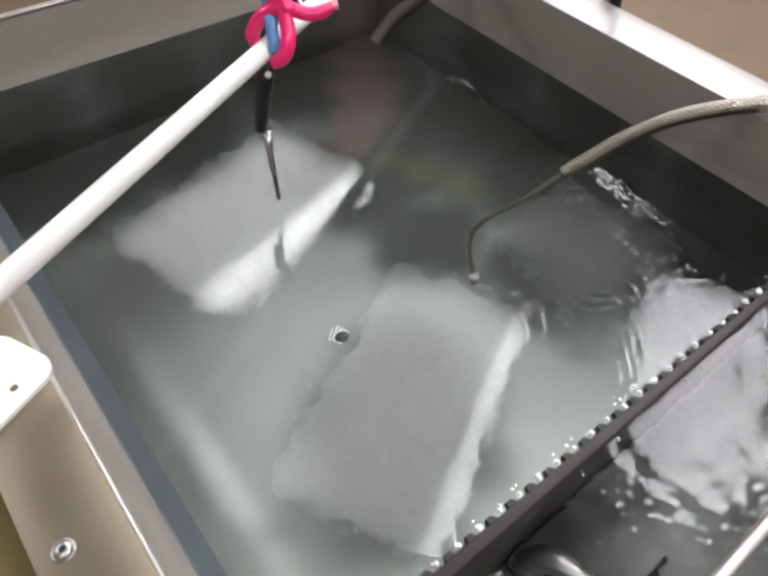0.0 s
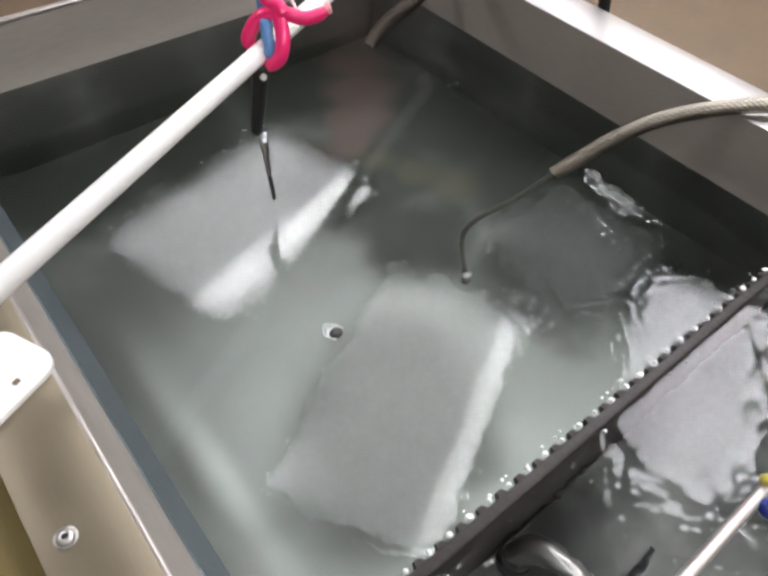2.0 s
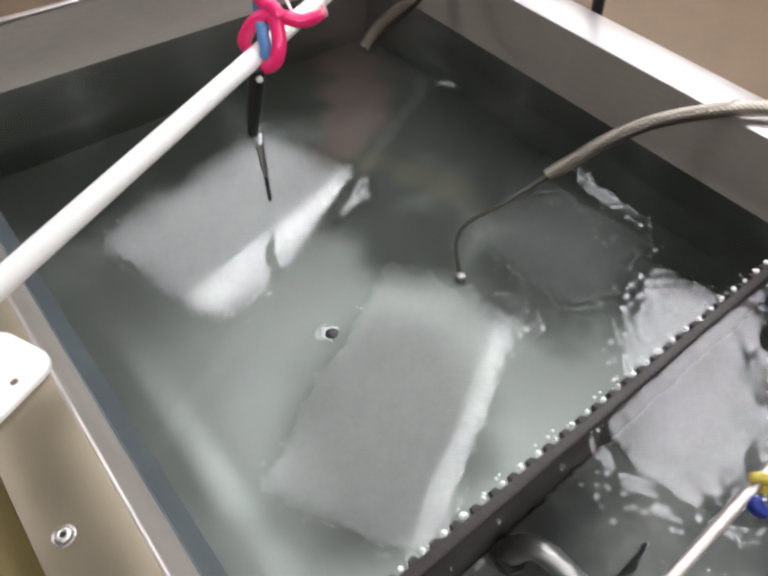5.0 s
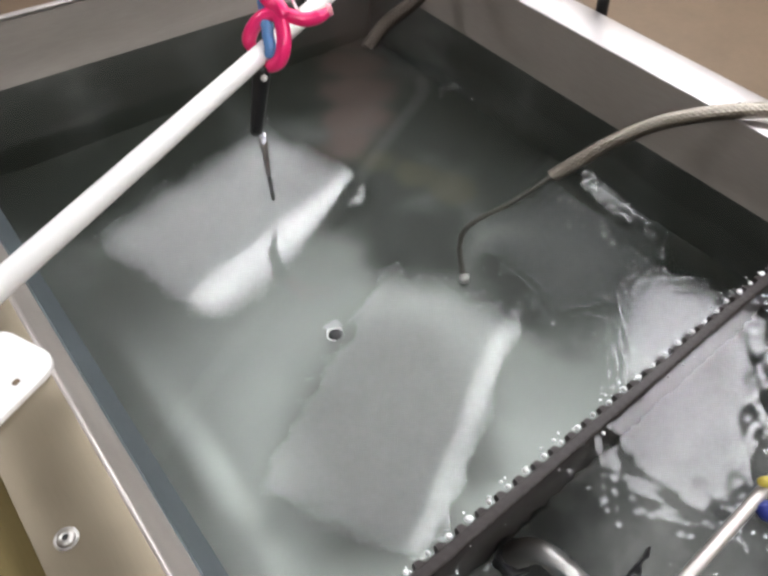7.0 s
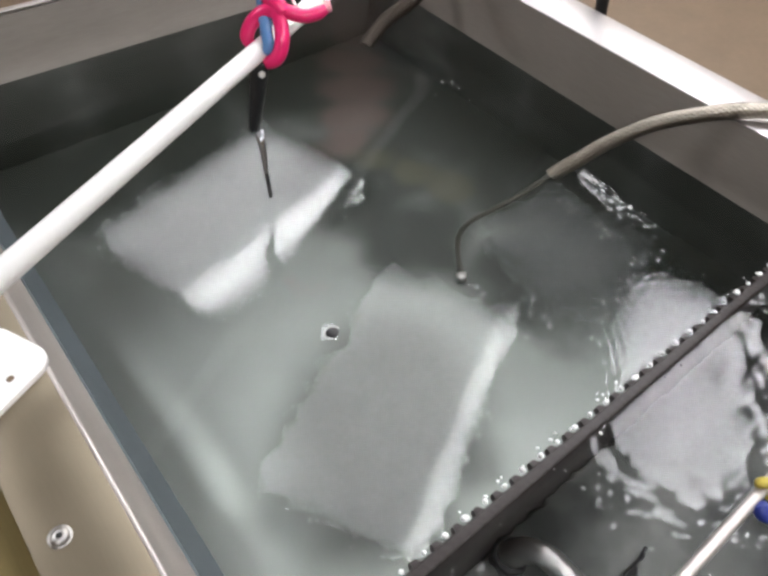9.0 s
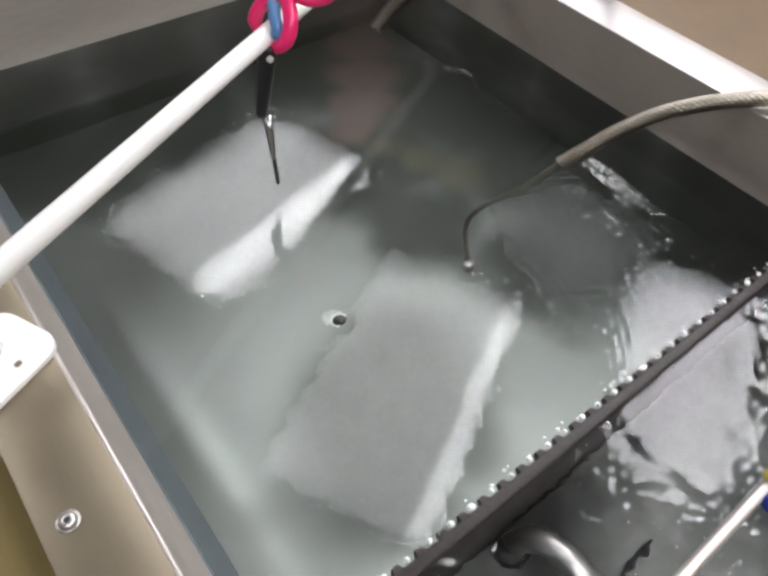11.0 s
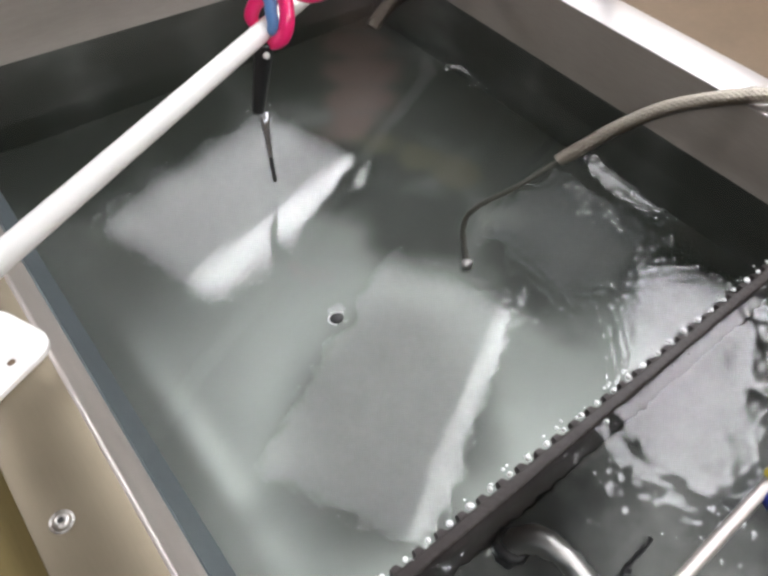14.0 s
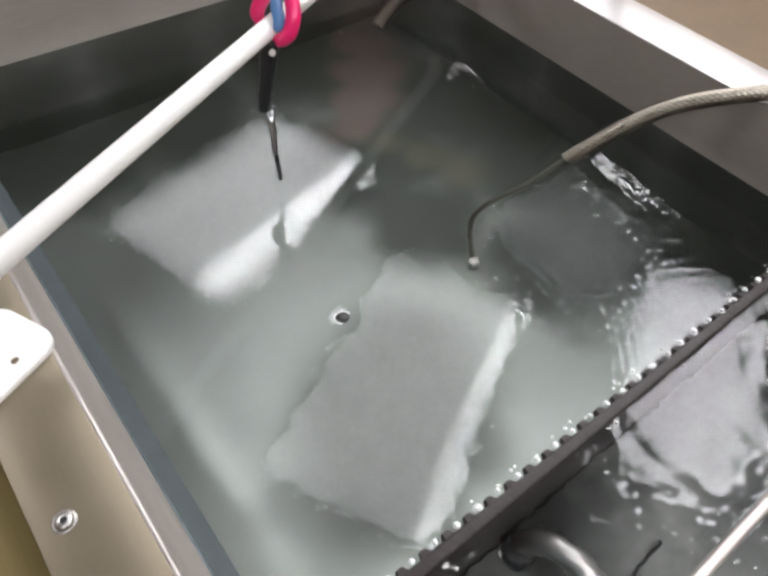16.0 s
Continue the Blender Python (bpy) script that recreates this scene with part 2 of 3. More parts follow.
def ceiling_light(x, y, length, width, turn, glow, strip, label):
    """A recessed panel light: frame, diffuser and the brighter tube along one long side."""
    e = thing("ceiling_light", x, y, CEIL, turn, label=label, category="light", group="ceiling lights")
    a, b, f = length / 2, width / 2, 0.03
    for x0, x1, y0, y1 in ((-a - f, a + f, -b - f, -b), (-a - f, a + f, b, b + f), (-a - f, -a, -b, b), (a, a + f, -b, b)):
        part("frame", box(x0, x1, y0, y1, -0.012, 0.028, 0.003), FRAME, e, "dark metal frame")
    s = strip * width
    part("diffuser", box(-a, a, -b + s, b, 0.0, 0.025, 0.002), glow, e, "glowing white diffuser", smooth=False)
    if s:
        part("tube", box(-a, a, -b, -b + s - 0.004, -0.004, 0.021, 0.004), TUBE, e, "brighter lamp tube cover", smooth=False)
    return e


ceiling_light(1.098, 2.341, 1.16, 0.76, 15.0, PANEL, 0.208, "lit white rectangular panel light in the ceiling")
ceiling_light(1.055, 0.985, 1.17, 0.66, 28.0, SOFT_PANEL, 0.09, "lit white rectangular panel light in the ceiling")
ceiling_light(2.09, 0.26, 1.12, 0.56, 30.0, WINDOW_PANEL, 0.10, "lit white rectangular panel light in the ceiling")
# Panels added to strengthen the light, set where the water hardly mirrors them.
for lx, ly in ((3.40, 1.45), (3.50, 2.75), (0.95, -1.25)):
    ceiling_light(lx, ly, 1.18, 0.60, 30.0, FILL_PANEL, 0.10, "lit white rectangular panel light in the ceiling")
# Two unseen panels added to lift the right and back walls.
for lx, ly in ((-1.00, -1.10), (-1.40, 1.80)):
    ceiling_light(lx, ly, 1.18, 0.60, 28.0, SIDE_FILL, 0.0, "lit white rectangular panel light in the ceiling")
ceiling_light(2.30, 1.15, 0.60, 0.62, -4.0, DIM_PANEL, 0.0, "dim square panel light in the ceiling")


# ---- the tank ----
TX0, TX1, TY0, TY1 = -0.018, 0.737, -0.30, 0.897
tank = thing("steel_tank", 0, 0, 0, label="open stainless steel water tank with brushed rims", category="tank")


FLOOR_Z = 0.665
SLOPE = 0.10          # fall of the main basin's floor towards the back
BAR_Y = 0.065


def wall_x(z):
    return TX0 + 0.2 * (RIM - z)


def floor_height(x, y):
    """The main basin's floor falls to the back and rises in a soft cove to the side wall."""
    if y < BAR_Y:
        return FLOOR_Z
    d = min(max((x - wall_x(0.75)) / 0.085, 0), 1)
    dent = 0.0009 * math.sin(9 * x + 4 * y + 1.0) + 0.0006 * math.sin(17 * y - 11 * x)
    return FLOOR_Z - SLOPE * (y - 0.38) + 0.014 * (1 - d) ** 3 + dent


def basin():
    """The inner skin: straight walls, a slanted side wall and the sloping floor with its cove."""
    bm = bmesh.new()
    rings = []
    for z in (WATER - 0.004, 0.79, 0.75, 0.60):
        x0 = wall_x(max(z, 0.75))
        rings.append([bm.verts.new(c) for c in ((x0, TY0, z), (TX1, TY0, z), (TX1, TY1, z), (x0, TY1, z))])
    for a, b in zip(rings, rings[1:]):
        for k in range(4):
            bm.faces.new((a[k], a[(k + 1) % 4], b[(k + 1) % 4], b[k]))
    corners = [e for e in bm.edges if abs(e.verts[0].co.z - e.verts[1].co.z) > 0.005]
    bmesh.ops.bevel(bm, geom=corners, offset=0.012, segments=3, profile=0.5, affect="EDGES")
    bmesh.ops.recalc_face_normals(bm, faces=bm.faces[:])
    for f in bm.faces:
        f.normal_flip()
    nx, x0 = 90, wall_x(0.75) - 0.002
    ys = [TY0, BAR_Y - 0.0005] + [BAR_Y + (TY1 - BAR_Y) * j / 80 for j in range(81)]
    grid = [[bm.verts.new((x0 + (TX1 - x0) * i / nx, y, floor_height(x0 + (TX1 - x0) * i / nx, y))) for i in range(nx + 1)] for y in ys]
    for r0, r1 in zip(grid, grid[1:]):
        for i in range(nx):
            bm.faces.new((r0[i], r0[i + 1], r1[i + 1], r1[i]))
    return bm


def upper_walls():
    """The dry strip of the four walls between the water and the rim."""
    bm = bmesh.new()
    rows = []
    for z in (RIM, RIM - 0.02, WATER + 0.03, WATER - 0.004):
        rows.append([bm.verts.new(c) for c in ((wall_x(z), TY0, z), (TX1, TY0, z), (TX1, TY1, z), (wall_x(z), TY1, z))])
    for a, b in zip(rows, rows[1:]):
        for k in range(4):
            bm.faces.new((a[k], a[(k + 1) % 4], b[(k + 1) % 4], b[k]))
    corners = [e for e in bm.edges if abs(e.verts[0].co.z - e.verts[1].co.z) > 0.005]
    bmesh.ops.bevel(bm, geom=corners, offset=0.012, segments=3, profile=0.5, affect="EDGES")
    bmesh.ops.recalc_face_normals(bm, faces=bm.faces[:])
    return bm


part("upper_wall", upper_walls(), DRY_STEEL, tank, "dry brushed steel walls above the water")
skin = part("basin", basin(), BASIN, tank, "inside of the basin, grey steel with shade and brown reflection in its colour")


def side_wall():
    """The wet part of the slanted side wall, a plate proud of the basin's skin."""
    bm = bmesh.new()
    outline = [(wall_x(WATER - 0.006) + 0.0015, WATER - 0.006), (wall_x(0.75) + 0.0015, 0.75), (wall_x(0.75) + 0.0015, 0.63), (wall_x(0.75) - 0.002, 0.63),
               (wall_x(0.75) - 0.002, 0.75), (wall_x(WATER - 0.006) - 0.002, WATER - 0.006)]
    ends = [[bm.verts.new((x, y, z)) for x, z in outline] for y in (TY0 + 0.02, TY1 - 0.02)]
    for k in range(6):
        bm.faces.new((ends[0][k], ends[0][(k + 1) % 6], ends[1][(k + 1) % 6], ends[1][k]))
    bmesh.ops.recalc_face_normals(bm, faces=bm.faces[:])
    return bm


part("side_wall", side_wall(), WET_STEEL, tank, "blue-grey steel side wall under the water", smooth=False)
LIP = 0.012
part("rim_plate", box(TX0 - 0.058, TX0, TY0 - 0.05, TY1 + LIP, RIM - 0.0006, RIM + 0.002, 0.0008), TAN_SHEEN_STEEL, tank, "flat steel rim with a tan reflection in its colour")
part("rim_plate", box(TX1, TX1 + 0.072, TY0 - 0.05, TY1 + LIP, RIM - 0.0006, RIM + 0.002, 0.0008), PALE_SHEEN_STEEL, tank, "flat steel rim with a bright reflection in its colour")
part("rim_plate", box(TX0, TX1, TY1, TY1 + LIP, RIM - 0.006, RIM + 0.0, 0.002), STEEL, tank, "thin folded steel edge")
part("rim_plate", box(TX0, TX1, TY0 - 0.05, TY0, RIM - 0.0006, RIM + 0.002, 0.0008), TAN_SHEEN_STEEL, tank)
part("rim_edge", tube([Vector((TX0 + 0.001, TY0, RIM)), Vector((TX0 + 0.001, TY1, RIM))], 0.0024, 10), STEEL, tank, "bright polished inner edge")
for x0, x1, y0, y1 in ((TX0 - 0.056, TX0 - 0.050, TY0 - 0.05, TY1 + LIP), (TX1 + 0.064, TX1 + 0.070, TY0 - 0.05, TY1 + LIP),
                       (TX0 - 0.05, TX1 + 0.064, TY1 + LIP - 0.004, TY1 + LIP), (TX0 - 0.05, TX1 + 0.064, TY0 - 0.048, TY0 - 0.042)):
    part("outer_panel", box(x0, x1, y0, y1, 0.12, RIM - 0.005, 0.001), STEEL, tank)
part("bottom_panel", box(TX0 - 0.05, TX1 + 0.064, TY0 - 0.042, TY1 + LIP - 0.005, 0.12, 0.126), STEEL, tank)
for x in (TX0 - 0.02, TX1 + 0.03):
    for y in (TY0, TY1 - 0.03):
        part("leg", box(x - 0.02, x + 0.02, y - 0.02, y + 0.02, 0.0, 0.12, 0.003), STEEL, tank)


part("side_ledge", box(TX0 - 0.135, TX0 - 0.0565, TY0 - 0.05, TY1 + LIP, 0.894, 0.899, 0.001), LEDGE, tank, "lower yellowish ledge beside the rim")


def screw(x, y):
    bm = lathe([(0.0062, 0), (0.0062, 0.0008), (0.0055, 0.0026), (0.0036, 0.0036), (0.0024, 0.0038), (0.0022, 0.0026)], 24)
    s = part("screw", bm, SCREW_STEEL, tank, "round-headed steel screw")
    s.location = (x, y, RIM + 0.002)
    part("recess", lathe([(0.0023, 0.0027), (0.0023, 0.0030)], 6), DARK, s, "dark drive recess", smooth=False)
    part("washer", lathe([(0.0078, 0), (0.0078, 0.0006), (0.0070, 0.0009)], 24), SCREW_STEEL, s)


screw(-0.0575, 0.208)
screw(0.772, 0.221)
screw(-0.0575, 0.62)

# a dark plate added over the second chamber's floor to keep it dim
part("chamber_bed", box(0.13, TX1 - 0.012, TY0 + 0.012, BAR_Y - 0.003, FLOOR_Z + 0.001, FLOOR_Z + 0.012, 0.003), BED, tank, "dark plate added to dim the second chamber's floor")

# the dark bar that parts the basin, with white beads for its water glints
part("divider", box(0.006, TX1 - 0.002, BAR_Y - 0.0025, BAR_Y + 0.0055, FLOOR_Z + 0.002, WATER + 0.002, 0.003), BLACK_BAR, tank, "dark wet divider bar")
part("divider_cap", box(0.002, TX1 - 0.001, BAR_Y - 0.0040, BAR_Y + 0.0068, WATER + 0.001, WATER + 0.005, 0.002), BLACK_BAR, tank, "flat dark rubber cap")


PITCH = 0.0227


def tooth():
    """One blunt dark tooth of the serrated bar."""
    bm = bmesh.new()
    foot = [(-0.0060, 0.0), (0.0060, 0.0), (0.0030, 0.0062), (-0.0030, 0.0062)]
    low = [bm.verts.new((x, y, -0.006)) for x, y in foot]
    top = [bm.verts.new((x * 0.8, y * 0.92, 0.0042 - 0.0022 * (y > 0))) for x, y in foot]
    bm.faces.new(top)
    bm.faces.new(low[::-1])
    for k in range(4):
        bm.faces.new((low[k], low[(k + 1) % 4], top[(k + 1) % 4], top[k]))
    return bm


first = part("tooth", tooth(), BLACK_BAR, tank, "blunt dark tooth of the divider bar", smooth=False)
first.location = (0.0225, BAR_Y + 0.0064, WATER)
for k in range(1, 31):
    again = first.copy()
    scene.collection.objects.link(again)
    again.location.x = 0.0225 + PITCH * k


def bubbles():
    """White beads in place of the meniscus glints between the teeth, and a few along the other side."""
    rng = random.Random(5)
    bm = bmesh.new()

    def bead_at(x, y, z, r):
        m = Matrix.Translation((x, y, z)) @ Euler((rng.uniform(-.5, .5), rng.uniform(-.5, .5), rng.uniform(0, 3))).to_matrix().to_4x4()
        m = m @ Matrix.Diagonal((r * rng.uniform(.8, 1.3), r * rng.uniform(.8, 1.5), r * rng.uniform(.7, 1.2), 1))
        bmesh.ops.create_icosphere(bm, subdivisions=2, radius=1, matrix=m)

    for k in range(31):
        x = 0.0225 + PITCH * (k + 0.5)
        bead_at(x + rng.uniform(-0.001, 0.001), BAR_Y + 0.0098 + rng.uniform(0, 0.002), WATER + 0.001, rng.uniform(0.0020, 0.0031))
        for _ in range(rng.choice((0, 1, 1, 2))):
            bead_at(x + rng.uniform(-0.005, 0.005), BAR_Y + 0.012 + rng.uniform(0, 0.006), WATER + 0.0004, rng.uniform(0.0006, 0.0015))
        if rng.random() < 0.45:
            bead_at(x + rng.uniform(-0.008, 0.008), BAR_Y - 0.0060 - rng.uniform(0, 0.004), WATER - 0.002, rng.uniform(0.0008, 0.0019))
    return bm


tagged(part("glint_beads", bubbles(), GLINT_WHITE), "small white beads standing for glints along the dark divider bar", "bubbles", kind="stuff")


# ---- the water ----
def sheet(name, x0, x1, y0, y1, step, height):
    nx, ny = int((x1 - x0) / step) + 1, int((y1 - y0) / step) + 1
    xs, ys = np.linspace(x0, x1, nx), np.linspace(y0, y1, ny)
    gx, gy = np.meshgrid(xs, ys)
    co = np.stack([gx, gy, height(gx, gy)], -1).reshape(-1, 3)
    i = np.arange(nx * ny).reshape(ny, nx)
    quads = np.stack([i[:-1, :-1], i[:-1, 1:], i[1:, 1:], i[1:, :-1]], -1).reshape(-1, 4)
    me = bpy.data.meshes.new(name)
    me.vertices.add(len(co))
    me.vertices.foreach_set("co", co.astype(np.float32).ravel())
    me.loops.add(quads.size)
    me.loops.foreach_set("vertex_index", quads.ravel().astype(np.int32))
    me.polygons.add(len(quads))
    me.polygons.foreach_set("loop_start", np.arange(0, quads.size, 4, dtype=np.int32))
    me.update(calc_edges=True)
    me.polygons.foreach_set("use_smooth", np.ones(len(quads), dtype=bool))
    me.materials.append(WATER_MAT)
    ob = new(name, me)
    ob.visible_shadow = False
    return ob


def chop(gx, gy, wave, slope, count, seed):
    """Random waves about so long and so steep."""
    rng = np.random.default_rng(seed)
    z = np.zeros_like(gx)
    for _ in range(count):
        k = 2 * np.pi / (wave * rng.uniform(0.65, 1.5))
        a = rng.uniform(0, 2 * np.pi)
        z += np.sin(k * (np.cos(a) * gx + np.sin(a) * gy) + rng.uniform(0, 6.28)) * slope / k
    return z * math.sqrt(2 / count)


def rings(gx, gy, cx, cy, wave, slope, r0, r1):
    """Round ripples about a point, strongest between the two radii."""
    r = np.hypot(gx - cx, gy - cy) + 1e-6
    k = 2 * np.pi / wave
    env = np.clip((r - r0 * 0.5) / (r0 * 0.5), 0, 1) * np.exp(-np.clip(r - r0, 0, None) ** 2 / (2 * (r1 - r0) ** 2))
    return np.sin(k * r) * slope / k * env


def bump_at(gx, gy, cx, cy, r):
    return np.exp(-((gx - cx) ** 2 + (gy - cy) ** 2) / (2 * r * r))


def still_water(gx, gy):
    z = chop(gx, gy, 0.012, 0.005, 14, 1) + chop(gx, gy, 0.0056, 0.015, 20, 2) + chop(gx, gy, 0.06, 0.0015, 8, 3)
    z += rings(gx, gy, 0.217, 0.294, 0.0086, 0.028, 0.05, 0.10)
    z += rings(gx, gy, 0.217, 0.294, 0.0088, 0.075, 0.12, 0.24) * bump_at(gx, gy, 0.425, 0.145, 0.042)
    z += chop(gx, gy, 0.011, 0.030, 14, 4) * np.clip(bump_at(gx, gy, 0.47, 0.20, 0.07) + bump_at(gx, gy, 0.57, 0.24, 0.06), 0, 1)
    z += chop(gx, gy, 0.022, 0.012, 12, 5) * np.clip(bump_at(gx, gy, 0.53, 0.70, 0.05) + bump_at(gx, gy, 0.46, 0.60, 0.05), 0, 1)
    z += chop(gx, gy, 0.008, 0.02, 12, 6) * np.exp(-np.abs(gy - BAR_Y - 0.012) / 0.006)
    z -= 0.0012 * bump_at(gx, gy, 0.216, 0.292, 0.006)
    return z


def rough_water(gx, gy):
    return chop(gx, gy, 0.030, 0.026, 16, 7) + chop(gx, gy, 0.0095, 0.052, 18, 8)


water = sheet("water", wall_x(WATER) - 0.010, TX1 + 0.010, BAR_Y, TY1 + 0.003, 0.0014, still_water)
water.location = (0, 0, WATER)
tagged(water, "clear rippled water with mirrored ceiling lights", "water", kind="structure")
chamber_water = sheet("water", wall_x(WATER) - 0.010, TX1 + 0.010, TY0 - 0.010, BAR_Y, 0.0025, rough_water)
chamber_water.location = (0, 0, WATER - 0.003)
tagged(chamber_water, "clear choppy water beyond the divider bar", "water", kind="structure")


WET_RUBBER = material("wet_rubber", (0.055, 0.053, 0.042), 0.5, grain=0.3, scale=60)


def ripple_ring(r, wide, high, seed):
    """One round crest of water, uneven along its run."""
    rng = random.Random(seed)
    waves = [(rng.choice((2, 3, 5, 7, 11)), rng.uniform(0, 6.28), rng.uniform(0.15, 0.4)) for _ in range(5)]
    bm = bmesh.new()
    sides, steps = 96, 9
    rows = []
    for j in range(steps + 1):
        u = j / steps
        row = []
        for k in range(sides):
            a = 2 * math.pi * k / sides
            w = sum(h * math.sin(n * a + p) for n, p, h in waves)
            rr = r * (1 + 0.05 * w) + (u - .5) * wide
            row.append(bm.verts.new((rr * math.cos(a), rr * math.sin(a), high * max(0.08, 0.6 + 0.7 * w) * math.sin(math.pi * u) ** 2)))
        rows.append(row)
    base = [bm.verts.new((v.co.x, v.co.y, -0.0004)) for v in rows[steps // 2]]
    rows.append(base)
    n = len(rows)
    for j in range(n):
        a, b = rows[j], rows[(j + 1) % n]
        for k in range(sides):
            bm.faces.new((a[k], a[(k + 1) % sides], b[(k + 1) % sides], b[k]))
    bmesh.ops.recalc_face_normals(bm, faces=bm.faces[:])
    return bm


DROP = (0.475, 0.176)
CRESTS = [0.010 + 0.0145 * k for k in range(8)]
crests = []
for r in CRESTS:
    c = tagged(part("ripple_ring", ripple_ring(r, 0.0135, 0.00022 * math.exp(-r / 0.05) + 0.00002, int(r * 1000)), WATER_MAT),
               "round water crest spreading from a fallen drop", "ripple", group="ripples of a drop")
    c.visible_shadow = False
    crests.append(c)


# small dark bubble that keeps its place on the surface
bead = thing("dark_bubble", 0.216, 0.292, WATER, label="small dark glossy bubble floating on the water", category="bubble")
bm = bmesh.new()
bmesh.ops.create_icosphere(bm, subdivisions=3, radius=1, matrix=Matrix.Diagonal((0.0072, 0.0062, 0.0026, 1)))
part("film", bm, BLACK_PLASTIC, bead)
part("edge", tube([Vector((0.0082 * math.cos(i * 0.3), 0.0072 * math.sin(i * 0.3), 0.0006)) for i in range(15)], 0.0007, 8), GLINT_WHITE, bead, "thin bright edge")


# ---- hoses ----
def braid(s, a):
    """The woven relief of a steel-braided hose."""
    u = s / 0.0066 * 2 * math.pi
    return 0.0005 * max(math.sin(9 * a + u), math.sin(9 * a - u))


def braided_hose(points, radius, label, skin):
    line = spline(points, 60)
    e = thing("braided_hose", *points[0], label=label, category="hose", group="braided hoses")
    o = Vector(points[0])
    part("braid", tube([p - o for p in line], radius, 72, braid), skin, e, "woven steel braid")
    return e


braided_hose([(1.02, 0.0, 0.90), (0.90, 0.09, 0.943), (0.82, 0.146, 0.956), (0.755, 0.196, 0.955), (0.714, 0.231, 0.947), (0.674, 0.271, 0.925), (0.638, 0.300, 0.895),
              (0.613, 0.317, 0.869), (0.598, 0.328, 0.852), (0.588, 0.333, 0.842)], 0.0090,
             "thick steel-braided hose running over the rim into the water", BRAID)
braided_hose([(0.92, 0.66, 0.88), (0.83, 0.675, 0.948), (0.775, 0.690, 0.955), (0.708, 0.70, 0.928), (0.662, 0.702, 0.90), (0.622, 0.713, 0.874), (0.592, 0.712, 0.852), (0.582, 0.709, 0.845)], 0.0110,
             "dull brown steel-braided hose dipping into the tank", DULL_BRAID)

END = (0.452, 0.332, floor_height(0.452, 0.332) + 0.004)
wet_end = thing("sunken_hose", *END, label="thin dark wet hose running down to the basin's floor", category="hose")
part("hose", tube([p - Vector(END) for p in spline([(0.588, 0.333, 0.842), (0.534, 0.345, 0.80), (0.489, 0.366, 0.755), (0.472, 0.366, 0.715), END], 14)], 0.0034, 16), WET_RUBBER, wet_end)
part("nozzle", lathe([(0.006, -0.003), (0.007, 0.002), (0.007, 0.008), (0.005, 0.010)], 18), SCREW_STEEL, wet_end, "small bright end fitting").location = (0, 0, 0)

clip = thing("hose_clip", 0.782, 0.172, RIM + 0.0022, 40, label="small white plastic clip lying on the rim beside the hose", category="clip")
part("clip", rounded_plate(0.050, 0.020, 0.006, 0.006), WHITE_PVC, clip, smooth=False)

# ---- rods, tie and probe ----
ROD_Z = 1.022
rod_dir = Vector((0.3051, 0.1559, 0)).normalized()
rod_from = Vector((-0.0157, 0.3611, ROD_Z))


def rod_at(d):
    return rod_from + rod_dir * d


rod = thing("plastic_rod", *rod_at(-0.1), label="white plastic pipe held above the tank on brackets", category="rod")
part("pipe", tube([rod_dir * s for s in (0, 0.002, 0.99, 0.992)], lambda u: 0.0075 if u < 0.001 or u > 0.999 else 0.0098, 28), WHITE_PVC, rod)


def blob_tube(points, r0, r1, sides=14):
    return tube(spline(points, 12), lambda u: (r0 + (r1 - r0) * u) * (0.35 + 0.65 * min(1, 8 * u, 9 * (1 - u)) ** 0.5), sides)


TIE = rod_at(0.3426)
tie = thing("spring_clamp", *TIE, label="bright pink plastic clamp gripping the white pipe", category="clamp")


TIE_RIGHT, TIE_UP = Vector((0.742, -0.668, 0.055)).normalized(), Vector((0.42, 0.52, 0.744)).normalized()
TIE_OUT = TIE_RIGHT.cross(TIE_UP).normalized()


def on_tie(a, b, out):
    """A point of the clamp: along its two main axes and away from the pipe."""
    return (TIE_RIGHT * a + TIE_UP * b + TIE_OUT * out) * 0.9


part("arm", blob_tube([on_tie(-0.008, 0.082, 0.004), on_tie(0.002, 0.064, 0.010), on_tie(0.021, 0.040, 0.015), on_tie(0.027, 0.022, 0.015), on_tie(0.028, 0.005, 0.014), on_tie(0.022, -0.009, 0.008), on_tie(0.004, -0.016, -0.004)], 0.0074, 0.0074, 20), PINK, tie)
part("arm", blob_tube([on_tie(0.078, 0.046, 0.010), on_tie(0.066, 0.038, 0.012), on_tie(0.050, 0.034, 0.014), on_tie(0.030, 0.038, 0.016), on_tie(0.008, 0.038, 0.012), on_tie(-0.006, 0.029, 0.006), on_tie(-0.015, 0.016, -0.004), on_tie(-0.011, 0.004, -0.012)], 0.0066, 0.0074, 20), PINK, tie)
part("hinge", blob_tube([on_tie(0.016, 0.050, 0.017), on_tie(0.024, 0.044, 0.020), on_tie(0.031, 0.034, 0.018)], 0.0074, 0.0074, 18), PINK, tie)
part("end_cap", blob_tube([on_tie(0.074, 0.045, 0.010), on_tie(0.080, 0.047, 0.010)], 0.0060, 0.0055, 14), material("pink_cap", (0.9, 0.35, 0.42), 0.3), tie, "pale pink end cap")
